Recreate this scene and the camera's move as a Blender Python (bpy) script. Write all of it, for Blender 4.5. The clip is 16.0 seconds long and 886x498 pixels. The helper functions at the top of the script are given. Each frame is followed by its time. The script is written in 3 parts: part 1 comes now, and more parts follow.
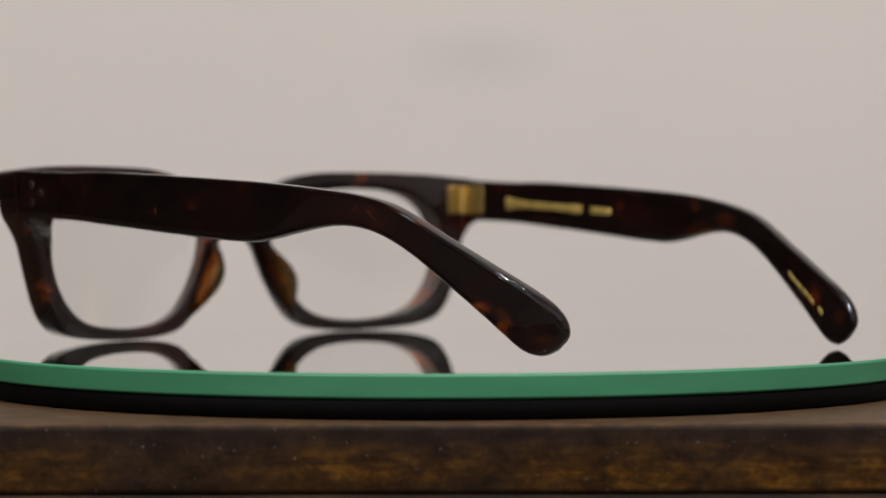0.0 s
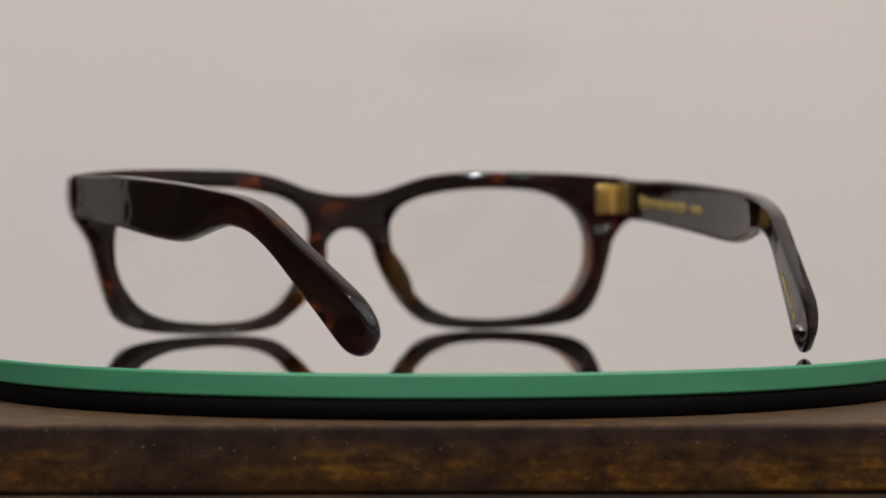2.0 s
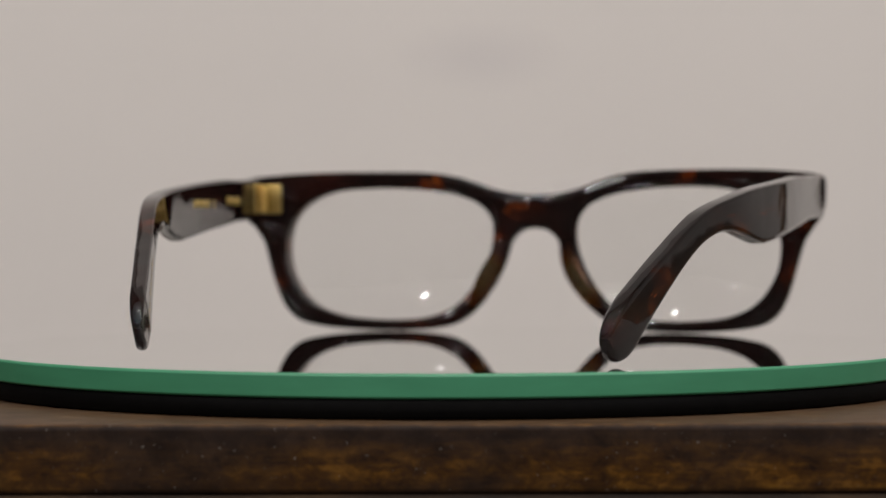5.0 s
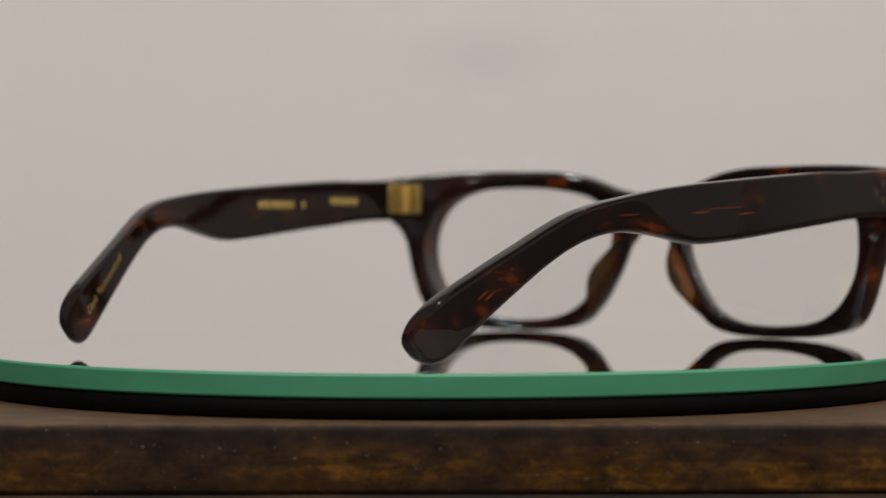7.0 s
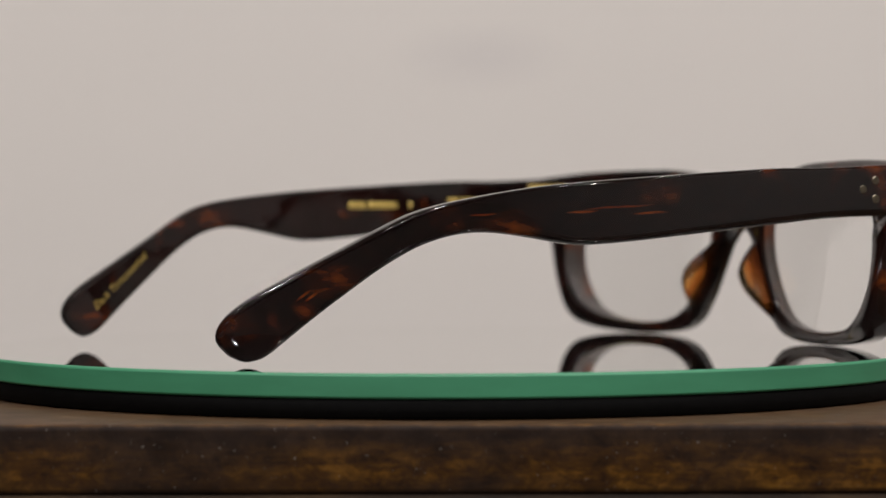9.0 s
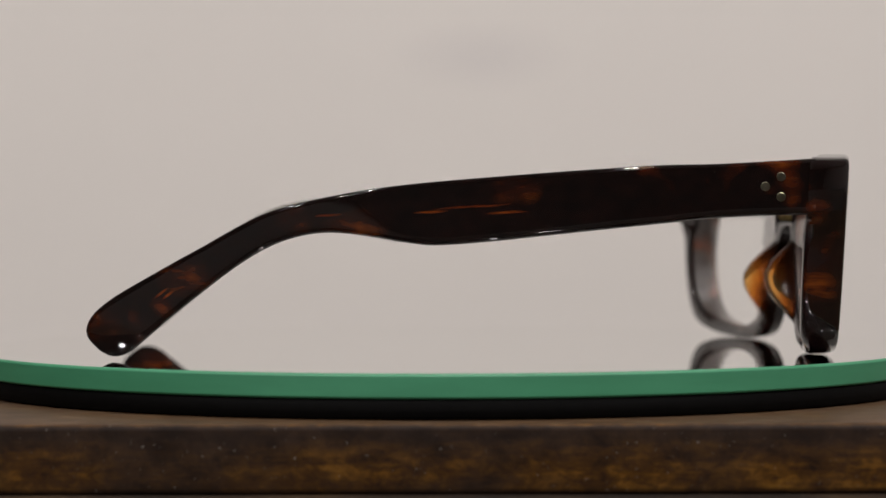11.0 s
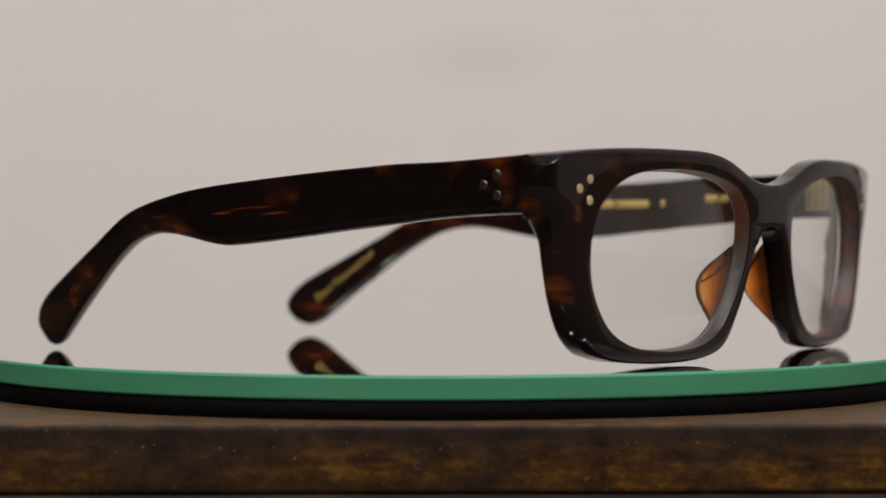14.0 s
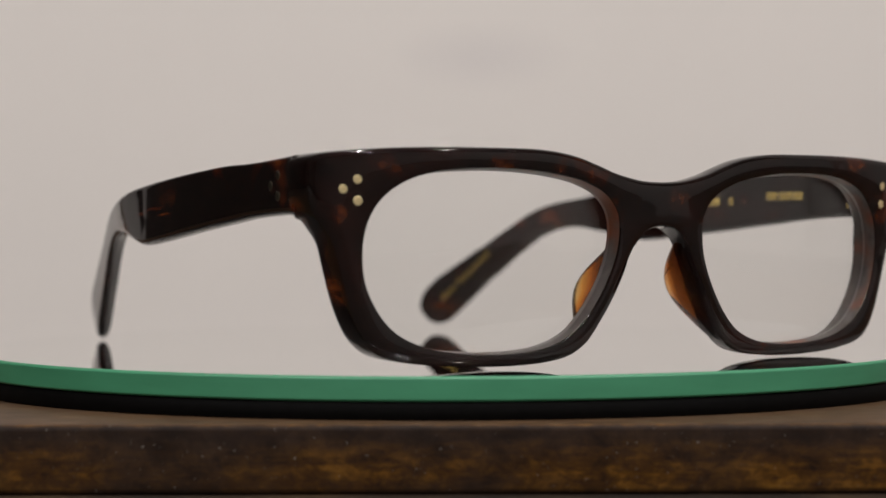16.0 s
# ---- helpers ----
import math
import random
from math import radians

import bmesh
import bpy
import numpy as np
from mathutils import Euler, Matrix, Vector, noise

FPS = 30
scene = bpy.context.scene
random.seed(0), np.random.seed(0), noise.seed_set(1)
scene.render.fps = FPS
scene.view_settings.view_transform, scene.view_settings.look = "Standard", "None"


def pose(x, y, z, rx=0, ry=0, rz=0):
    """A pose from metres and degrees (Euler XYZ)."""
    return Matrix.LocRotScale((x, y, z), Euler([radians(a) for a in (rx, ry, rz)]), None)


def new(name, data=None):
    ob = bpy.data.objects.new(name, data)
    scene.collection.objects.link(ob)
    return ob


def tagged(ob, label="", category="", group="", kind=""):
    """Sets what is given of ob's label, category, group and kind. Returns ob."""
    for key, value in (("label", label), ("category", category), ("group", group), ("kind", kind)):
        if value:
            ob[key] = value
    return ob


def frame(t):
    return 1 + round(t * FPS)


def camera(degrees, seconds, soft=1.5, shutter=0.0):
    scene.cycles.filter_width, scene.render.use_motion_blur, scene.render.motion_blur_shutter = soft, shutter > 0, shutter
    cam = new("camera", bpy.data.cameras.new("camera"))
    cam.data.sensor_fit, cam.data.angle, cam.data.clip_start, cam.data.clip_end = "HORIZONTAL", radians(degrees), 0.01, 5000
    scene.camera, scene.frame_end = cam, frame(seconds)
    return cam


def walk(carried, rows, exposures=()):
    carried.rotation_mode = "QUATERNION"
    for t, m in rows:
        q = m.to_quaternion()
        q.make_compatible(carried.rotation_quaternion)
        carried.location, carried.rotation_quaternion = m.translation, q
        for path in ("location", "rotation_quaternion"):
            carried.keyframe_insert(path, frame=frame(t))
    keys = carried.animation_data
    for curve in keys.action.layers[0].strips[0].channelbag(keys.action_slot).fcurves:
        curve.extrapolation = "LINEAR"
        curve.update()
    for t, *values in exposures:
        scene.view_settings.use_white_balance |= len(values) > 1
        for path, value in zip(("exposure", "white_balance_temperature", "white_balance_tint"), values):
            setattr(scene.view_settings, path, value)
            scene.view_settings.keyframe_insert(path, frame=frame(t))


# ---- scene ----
from mathutils.geometry import intersect_point_line

MM = 0.001

# ---------------- camera ----------------
AXIS_TO_EYE = 0.495
DISC_TOP = 0.7701
EYE = (-0.00064, -AXIS_TO_EYE, DISC_TOP + 0.02394)
cam = camera(21.64, 16.0, soft=1.5)
cam.data.dof.use_dof = True
cam.data.dof.focus_distance = 0.431
cam.data.dof.aperture_fstop = 16.5
VIEW = pose(*EYE, 90 - 0.386, 0, 0) @ pose(0, 0, 0, 0, 0, -0.113)
walk(cam, [(0.0, VIEW), (16.0, VIEW)], exposures=[(0.0, 0.01), (3.5, 0.02), (4.4, -0.06), (5.2, -0.1), (7.4, -0.03), (8.4, 0.02), (16.0, 0.03)])

# ---------------- light ----------------
world = bpy.data.worlds.new("world")
scene.world = world
world.use_nodes = True
world.node_tree.nodes["Background"].inputs["Color"].default_value = (0.5, 0.55, 0.62, 1)
world.node_tree.nodes["Background"].inputs["Strength"].default_value = 0.25

CEILING_Z = 2.5
ROOM_LEFT, ROOM_RIGHT, ROOM_NEAR, ROOM_FAR = -6.6, 2.6, -7.0, 0.24
# x, y, width and watts of each ceiling lamp; the shop goes on far behind the camera
DOWNLIGHTS = [(x, -0.5, 0.048, watts) for x, watts in ((-1.3, 7.0), (0.08, 9.0), (1.1, 9.6))] + [(x, -1.8, 0.07, 14.5) for x in (-1.3, 0.2, 1.6)]
DOWNLIGHTS += [(x, y, 0.03, 3.5) for x, y in ((-0.62, -0.48), (0.62, -0.48), (-2.3, -1.15), (-0.62, -1.1), (0.72, -1.15), (2.1, -1.1))]
DOWNLIGHTS += [(x, y, 0.16, 14.5) for x, y in ((-6.0, -5.0), (-3.11, -4.0), (-2.14, -4.18), (-2.4, -5.6), (0.4, -4.3))]


def lamp(name, m, kind, watts, size, colour):
    data = bpy.data.lights.new(name, "AREA")
    data.shape, data.size, data.energy, data.color = kind, size, watts, colour
    ob = new(name, data)
    ob.matrix_world = m
    return ob


for lx, ly, wide, watts in DOWNLIGHTS:
    lamp("downlight_lamp", pose(lx, ly, CEILING_Z - 0.012), "DISK", watts, wide, (1.0, 0.955, 0.935))


# ---------------- materials ----------------
def material(name):
    m = bpy.data.materials.new(name)
    m.use_nodes = True
    return m, m.node_tree.nodes, m.node_tree.links, m.node_tree.nodes["Principled BSDF"]


def coords(nodes, links, scale, source="Object"):
    tc = nodes.new("ShaderNodeTexCoord")
    mp = nodes.new("ShaderNodeMapping")
    mp.inputs["Scale"].default_value = scale
    links.new(tc.outputs[source], mp.inputs["Vector"])
    return mp.outputs["Vector"]


def noise_tex(nodes, links, vec, scale, detail=4.0, rough=0.55, warp=0.0):
    n = nodes.new("ShaderNodeTexNoise")
    n.inputs["Scale"].default_value, n.inputs["Detail"].default_value = scale, detail
    n.inputs["Roughness"].default_value, n.inputs["Distortion"].default_value = rough, warp
    links.new(vec, n.inputs["Vector"])
    return n.outputs["Fac"]


def ramp(nodes, links, fac, stops):
    r = nodes.new("ShaderNodeValToRGB")
    while len(r.color_ramp.elements) < len(stops):
        r.color_ramp.elements.new(0.5)
    for e, (pos, col) in zip(r.color_ramp.elements, stops):
        e.position, e.color = pos, (*col, 1)
    links.new(fac, r.inputs["Fac"])
    return r.outputs["Color"]


def mix(nodes, links, fac, a, b, blend="MIX"):
    m = nodes.new("ShaderNodeMix")
    m.data_type, m.blend_type = "RGBA", blend
    for sock, value in ((m.inputs["Factor"], fac), (m.inputs["A"], a), (m.inputs["B"], b)):
        if isinstance(value, (int, float)):
            sock.default_value = value
        elif isinstance(value, tuple):
            sock.default_value = (*value, 1)
        else:
            links.new(value, sock)
    return m.outputs["Result"]


def bump(nodes, links, bsdf, height, strength, distance):
    b = nodes.new("ShaderNodeBump")
    b.inputs["Strength"].default_value, b.inputs["Distance"].default_value = strength, distance
    links.new(height, b.inputs["Height"])
    links.new(b.outputs["Normal"], bsdf.inputs["Normal"])


# amber clouds in the acetate, each at its own place in the spectacles: x, y, z and reach in millimetres
CLOUDS = [(-4.3, 20.5, 30.2, 4.2), (52.0, -108.0, 15.6, 3.6), (66.0, -45.5, 31.5, 3.0), (60.5, -74.0, 24.6, 4.0), (46.5, -124.5, 7.0, 3.6), (64.0, 10.5, 14.0, 4.0),
          (-66.0, -35.8, 28.3, 2.6), (-57.5, -88.0, 27.0, 4.2), (-63.5, 8.5, 11.2, 4.0), (-46.0, -117.0, 4.6, 4.0), (-62.0, -38.6, 27.2, 3.0), (-9.5, 18.0, 22.0, 3.4),
          (57.5, -84.0, 26.4, 3.2), (66.0, 15.5, 27.7, 2.2)]


# thin bright streaks inside the clouds of the arms: x, y, z, half length, and slope in degrees
STREAKS = [(65.0, -53.0, 28.9, 9.0, 3), (65.5, -47.0, 27.8, 5.0, 2), (64.0, -61.0, 28.0, 4.0, 4), (60.5, -80.0, 27.4, 3.2, 4), (51.0, -111.5, 12.6, 2.6, 36),
           (50.5, -110.0, 12.4, 2.0, 38), (-58.5, -85.5, 27.6, 1.8, -30), (-57.0, -89.5, 26.0, 1.5, 35), (-66.0, -36.0, 28.0, 1.2, 80)]


def tortoise(name, light, pale=False):
    """Dark tortoiseshell acetate; light: how much of it is amber; pale: clear enough for light to come through."""
    m, nodes, links, bsdf = material(name)
    vec = coords(nodes, links, (1, 1, 1))
    blotch = noise_tex(nodes, links, vec, 95, 2.5, 0.5, 0.2)
    fine = noise_tex(nodes, links, coords(nodes, links, (1, 1, 1.6)), 260, 3, 0.6, 0.3)
    streak = noise_tex(nodes, links, coords(nodes, links, (1, 0.22, 1.1)), 400, 3, 0.6, 0.25)
    lines = ramp(nodes, links, streak, [(0.40, (0.22, 0.22, 0.22)), (0.60, (1, 1, 1))])
    dark = ramp(nodes, links, fine, [(0.35, (0.0032, 0.002, 0.0019)), (0.7, (0.008, 0.0033, 0.0027))])
    tones = ((0.3, (0.045, 0.006, 0.0015)), (0.5, (0.12, 0.019, 0.0025)), (0.72, (0.30, 0.070, 0.007)))
    amber = ramp(nodes, links, streak, tones)
    where = ramp(nodes, links, blotch, [(0.59 - light, (0, 0, 0)), (0.82 - light, (1, 1, 1))])
    if not pale:
        for x, y, z, reach in CLOUDS:
            mp = nodes.new("ShaderNodeMapping")
            k = 1 / (reach * MM)
            # in the arms the clouds are drawn out along the sheet
            run = 0.5 if y < -20 else 0.8
            mp.inputs["Location"].default_value = (-x * MM * k, -y * MM * k * run, -z * MM * k)
            mp.inputs["Scale"].default_value = (k, k * run, k)
            warp = mix(nodes, links, 0.0035, vec, noise_shift(nodes, links, vec), "ADD")
            links.new(warp, mp.inputs["Vector"])
            ball = nodes.new("ShaderNodeTexGradient")
            ball.gradient_type = "SPHERICAL"
            links.new(mp.outputs["Vector"], ball.inputs["Vector"])
            cloud = ramp(nodes, links, ball.outputs["Fac"], [(0.0, (0, 0, 0)), (0.8, (0.30, 0.30, 0.30) if y < -20 else (0.5, 0.5, 0.5))])
            where = mix(nodes, links, 1.0, where, mix(nodes, links, 1.0, cloud, lines, "MULTIPLY"), "LIGHTEN")
        for x, y, z, half, slope in STREAKS:
            turn = Euler((radians(-slope), 0, 0))
            mp = nodes.new("ShaderNodeMapping")
            mp.inputs["Rotation"].default_value = turn
            mp.inputs["Location"].default_value = -(turn.to_matrix() @ Vector((x, y, z))) * MM
            links.new(mix(nodes, links, 0.0008, vec, noise_shift(nodes, links, vec), "ADD"), mp.inputs["Vector"])
            size = nodes.new("ShaderNodeMapping")
            size.inputs["Scale"].default_value = (1 / (4 * MM), 1 / (half * MM), 1 / (0.32 * MM))
            links.new(mp.outputs["Vector"], size.inputs["Vector"])
            ball = nodes.new("ShaderNodeTexGradient")
            ball.gradient_type = "SPHERICAL"
            links.new(size.outputs["Vector"], ball.inputs["Vector"])
            where = mix(nodes, links, 1.0, where, ramp(nodes, links, ball.outputs["Fac"], [(0.05, (0, 0, 0)), (0.8, (0.75, 0.75, 0.75))]), "LIGHTEN")
    glow = noise_tex(nodes, links, coords(nodes, links, (1, 0.45, 1)), 75, 3, 0.55, 0.5)
    dark = mix(nodes, links, ramp(nodes, links, glow, [(0.5, (0, 0, 0)), (0.74, (0.85, 0.85, 0.85))]), dark, (0.015, 0.0038, 0.0028))
    col = mix(nodes, links, where, dark, amber)
    if pale:
        # the crest of the pads is clear honey, the root as dark as the rim
        tc = nodes.new("ShaderNodeTexCoord")
        xyz = nodes.new("ShaderNodeSeparateXYZ")
        links.new(tc.outputs["Object"], xyz.inputs["Vector"])
        wander = nodes.new("ShaderNodeMath")
        wander.operation, wander.inputs[1].default_value = "MULTIPLY_ADD", 6.5 * MM
        links.new(blotch, wander.inputs[0])
        links.new(xyz.outputs["Y"], wander.inputs[2])
        depth = nodes.new("ShaderNodeMapRange")
        depth.inputs["From Min"].default_value, depth.inputs["From Max"].default_value = 15.2 * MM, 21.8 * MM
        links.new(wander.outputs["Value"], depth.inputs["Value"])
        col = ramp(nodes, links, depth.outputs["Result"], [(0.0, (0.90, 0.72, 0.42)), (0.2, (0.90, 0.58, 0.20)), (0.42, (0.75, 0.25, 0.03)), (0.62, (0.30, 0.07, 0.01)), (0.8, (0.05, 0.013, 0.005))])
        bsdf.inputs["Transmission Weight"].default_value = 0.97
    else:
        # hand polishing leaves the faces a little wavy
        bump(nodes, links, bsdf, noise_tex(nodes, links, vec, 140, 1.0, 0.5), 1.0, 0.0001)
    links.new(col, bsdf.inputs["Base Color"])
    scratch = noise_tex(nodes, links, vec, 900, 3, 0.6)
    links.new(ramp(nodes, links, scratch, [(0.3, (0.02, 0.02, 0.02)), (0.75, (0.075, 0.075, 0.075))]), bsdf.inputs["Roughness"])
    bsdf.inputs["IOR"].default_value = 1.28 if pale else 1.5
    return m


def noise_shift(nodes, links, vec):
    n = nodes.new("ShaderNodeTexNoise")
    n.inputs["Scale"].default_value, n.inputs["Detail"].default_value = 130, 1.0
    links.new(vec, n.inputs["Vector"])
    shift = nodes.new("ShaderNodeVectorMath")
    shift.operation = "SUBTRACT"
    shift.inputs[1].default_value = (0.5, 0.5, 0.5)
    links.new(n.outputs["Color"], shift.inputs[0])
    return shift.outputs["Vector"]


def metal(name, colour, rough):
    m, nodes, links, bsdf = material(name)
    n = noise_tex(nodes, links, coords(nodes, links, (1, 1, 1)), 1500, 3)
    links.new(ramp(nodes, links, n, [(0.3, tuple(c * 0.75 for c in colour)), (0.7, colour)]), bsdf.inputs["Base Color"])
    bsdf.inputs["Metallic"].default_value, bsdf.inputs["Roughness"].default_value = 1.0, rough
    return m


TORTOISE = tortoise("tortoiseshell_acetate", -0.03)
AMBER = tortoise("amber_tortoiseshell_acetate", 0.0, True)
CUT, nodes, links, bsdf = material("matt_cut_acetate")
vec = coords(nodes, links, (1, 1, 1))
cut_grain = noise_tex(nodes, links, vec, 700, 3)
cut_tint = noise_tex(nodes, links, vec, 110, 2, 0.5, 0.3)
cut_base = ramp(nodes, links, cut_grain, [(0.3, (0.030, 0.024, 0.021)), (0.7, (0.055, 0.046, 0.042))])
links.new(mix(nodes, links, ramp(nodes, links, cut_tint, [(0.48, (0, 0, 0)), (0.64, (0.9, 0.9, 0.9))]), cut_base, (0.10, 0.025, 0.006)), bsdf.inputs["Base Color"])
bsdf.inputs["Roughness"].default_value, bsdf.inputs["Specular IOR Level"].default_value = 0.36, 0.3
GOLD = metal("gold_hinge_metal", (0.85, 0.62, 0.22), 0.3)
RIVET = metal("pale_gold_rivet_metal", (0.80, 0.66, 0.36), 0.5)
RIVET.node_tree.nodes["Principled BSDF"].inputs["Metallic"].default_value = 0.55
# smoother metal, its colour darkened to stand in for the dim room it mirrors
SIDE_RIVET = metal("dimmed_polished_rivet_metal", (0.19, 0.165, 0.12), 0.28)
BRONZE = metal("dark_bronze_inlay", (0.10, 0.065, 0.02), 0.5)

INK, nodes, links, bsdf = material("gold_foil_print")
foil = noise_tex(nodes, links, coords(nodes, links, (1, 1, 1)), 1800, 2)
links.new(ramp(nodes, links, foil, [(0.3, (0.28, 0.19, 0.04)), (0.7, (0.54, 0.39, 0.11))]), bsdf.inputs["Base Color"])
bsdf.inputs["Metallic"].default_value, bsdf.inputs["Roughness"].default_value = 0.55, 0.45

LENS, nodes, links, bsdf = material("clear_lens")
bsdf.inputs["Base Color"].default_value = (0.985, 0.99, 0.985, 1)
bsdf.inputs["Roughness"].default_value, bsdf.inputs["IOR"].default_value = 0.0, 1.5
bsdf.inputs["Transmission Weight"].default_value = 1.0

DUST, nodes, links, bsdf = material("pale_dust")
lint = noise_tex(nodes, links, coords(nodes, links, (1, 1, 1)), 3000, 2)
links.new(ramp(nodes, links, lint, [(0.3, (0.30, 0.28, 0.26)), (0.7, (0.62, 0.60, 0.57))]), bsdf.inputs["Base Color"])
bsdf.inputs["Roughness"].default_value = 0.9

MIRROR, nodes, links, bsdf = material("silvered_mirror")
bsdf.inputs["Metallic"].default_value = 1.0
smear = noise_tex(nodes, links, coords(nodes, links, (1, 1, 1)), 14, 4, 0.6, 1.0)
links.new(ramp(nodes, links, smear, [(0.35, (0.90, 0.91, 0.90)), (0.7, (0.94, 0.945, 0.935))]), bsdf.inputs["Base Color"])
links.new(ramp(nodes, links, smear, [(0.4, (0.0, 0.0, 0.0)), (0.8, (0.025, 0.025, 0.025))]), bsdf.inputs["Roughness"])

GREEN, nodes, links, bsdf = material("green_glass_edge")
streak = noise_tex(nodes, links, coords(nodes, links, (1, 1, 6)), 40, 4, 0.6)
links.new(ramp(nodes, links, streak, [(0.3, (0.044, 0.218, 0.112)), (0.7, (0.056, 0.262, 0.138))]), bsdf.inputs["Base Color"])
bsdf.inputs["Roughness"].default_value = 0.45

RUBBER, nodes, links, bsdf = material("black_platter_plastic")
grit = noise_tex(nodes, links, coords(nodes, links, (1, 1, 1)), 700, 3)
links.new(ramp(nodes, links, grit, [(0.3, (0.0015, 0.0014, 0.0014)), (0.7, (0.003, 0.0027, 0.0027))]), bsdf.inputs["Base Color"])
bsdf.inputs["Roughness"].default_value, bsdf.inputs["Specular IOR Level"].default_value = 0.6, 0.08


def wood(name, dark, mid, light, rough):
    m, nodes, links, bsdf = material(name)
    grain = noise_tex(nodes, links, coords(nodes, links, (3, 30, 30)), 9, 6, 0.62, 0.8)
    cloud = noise_tex(nodes, links, coords(nodes, links, (8, 14, 26)), 5, 5, 0.65, 0.4)
    fleck = noise_tex(nodes, links, coords(nodes, links, (1, 1, 1)), 900, 2, 0.5)
    col = ramp(nodes, links, cloud, [(0.36, dark), (0.52, mid), (0.68, light)])
    col = mix(nodes, links, 0.55, col, ramp(nodes, links, grain, [(0.3, (0.45, 0.42, 0.4)), (0.7, (1.15, 1.1, 1.0))]), "MULTIPLY")
    col = mix(nodes, links, ramp(nodes, links, fleck, [(0.70, (0, 0, 0)), (0.76, (0.5, 0.5, 0.5))]), col, (0.30, 0.26, 0.22))
    links.new(col, bsdf.inputs["Base Color"])
    bsdf.inputs["Roughness"].default_value = rough
    bump(nodes, links, bsdf, grain, 0.25, 0.0004)
    return m



def board_wood():
    """Stained board: a dark upper layer over worn amber wood, with fine mottling and pale specks of dust."""
    m, nodes, links, bsdf = material("stained_board_wood")
    mottle = noise_tex(nodes, links, coords(nodes, links, (0.7, 1, 1)), 230, 5, 0.62, 0.4)
    patch = noise_tex(nodes, links, coords(nodes, links, (0.8, 1, 1.2)), 62, 3, 0.5, 0.2)
    fleck = noise_tex(nodes, links, coords(nodes, links, (1, 1, 1)), 1350, 1, 0.5)
    tc = nodes.new("ShaderNodeTexCoord")
    xyz = nodes.new("ShaderNodeSeparateXYZ")
    links.new(tc.outputs["Object"], xyz.inputs["Vector"])
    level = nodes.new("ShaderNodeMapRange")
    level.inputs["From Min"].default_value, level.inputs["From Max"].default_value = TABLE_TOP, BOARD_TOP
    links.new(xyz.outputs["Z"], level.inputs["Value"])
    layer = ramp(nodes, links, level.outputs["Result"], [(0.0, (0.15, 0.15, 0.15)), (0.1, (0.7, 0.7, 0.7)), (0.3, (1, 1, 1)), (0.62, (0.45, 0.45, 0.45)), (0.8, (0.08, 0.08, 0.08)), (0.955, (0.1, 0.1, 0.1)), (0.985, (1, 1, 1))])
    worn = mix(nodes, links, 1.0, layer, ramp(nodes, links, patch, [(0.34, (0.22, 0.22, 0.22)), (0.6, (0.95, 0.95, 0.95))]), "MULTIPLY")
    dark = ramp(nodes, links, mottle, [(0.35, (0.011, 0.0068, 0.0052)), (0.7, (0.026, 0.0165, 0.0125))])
    grit = noise_tex(nodes, links, coords(nodes, links, (0.5, 1, 0.8)), 820, 5, 0.7, 0.5)
    fibre = noise_tex(nodes, links, coords(nodes, links, (0.16, 1, 1.3)), 620, 4, 0.6, 0.3)
    amber = ramp(nodes, links, mix(nodes, links, 0.3, mix(nodes, links, 0.6, mottle, grit), fibre), [(0.39, (0.016, 0.007, 0.003)), (0.5, (0.070, 0.029, 0.004)), (0.62, (0.19, 0.085, 0.010))])
    col = mix(nodes, links, worn, dark, amber)
    # the upper face is paler and greyer than the stained edge
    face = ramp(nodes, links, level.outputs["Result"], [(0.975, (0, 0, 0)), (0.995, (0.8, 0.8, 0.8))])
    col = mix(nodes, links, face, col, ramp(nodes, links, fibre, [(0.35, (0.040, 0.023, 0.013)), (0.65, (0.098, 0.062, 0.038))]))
    col = mix(nodes, links, ramp(nodes, links, fleck, [(0.72, (0, 0, 0)), (0.80, (0.5, 0.5, 0.5))]), col, (0.22, 0.20, 0.175))
    links.new(col, bsdf.inputs["Base Color"])
    bsdf.inputs["Roughness"].default_value = 0.5
    bsdf.inputs["Specular IOR Level"].default_value = 0.12
    bump(nodes, links, bsdf, mottle, 0.3, 0.0004)
    return m


TABLE_TOP, BOARD_TOP = 0.75, 0.762
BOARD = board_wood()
TABLE = wood("dark_table_wood", (0.012, 0.008, 0.006), (0.03, 0.018, 0.010), (0.06, 0.036, 0.016), 0.5)


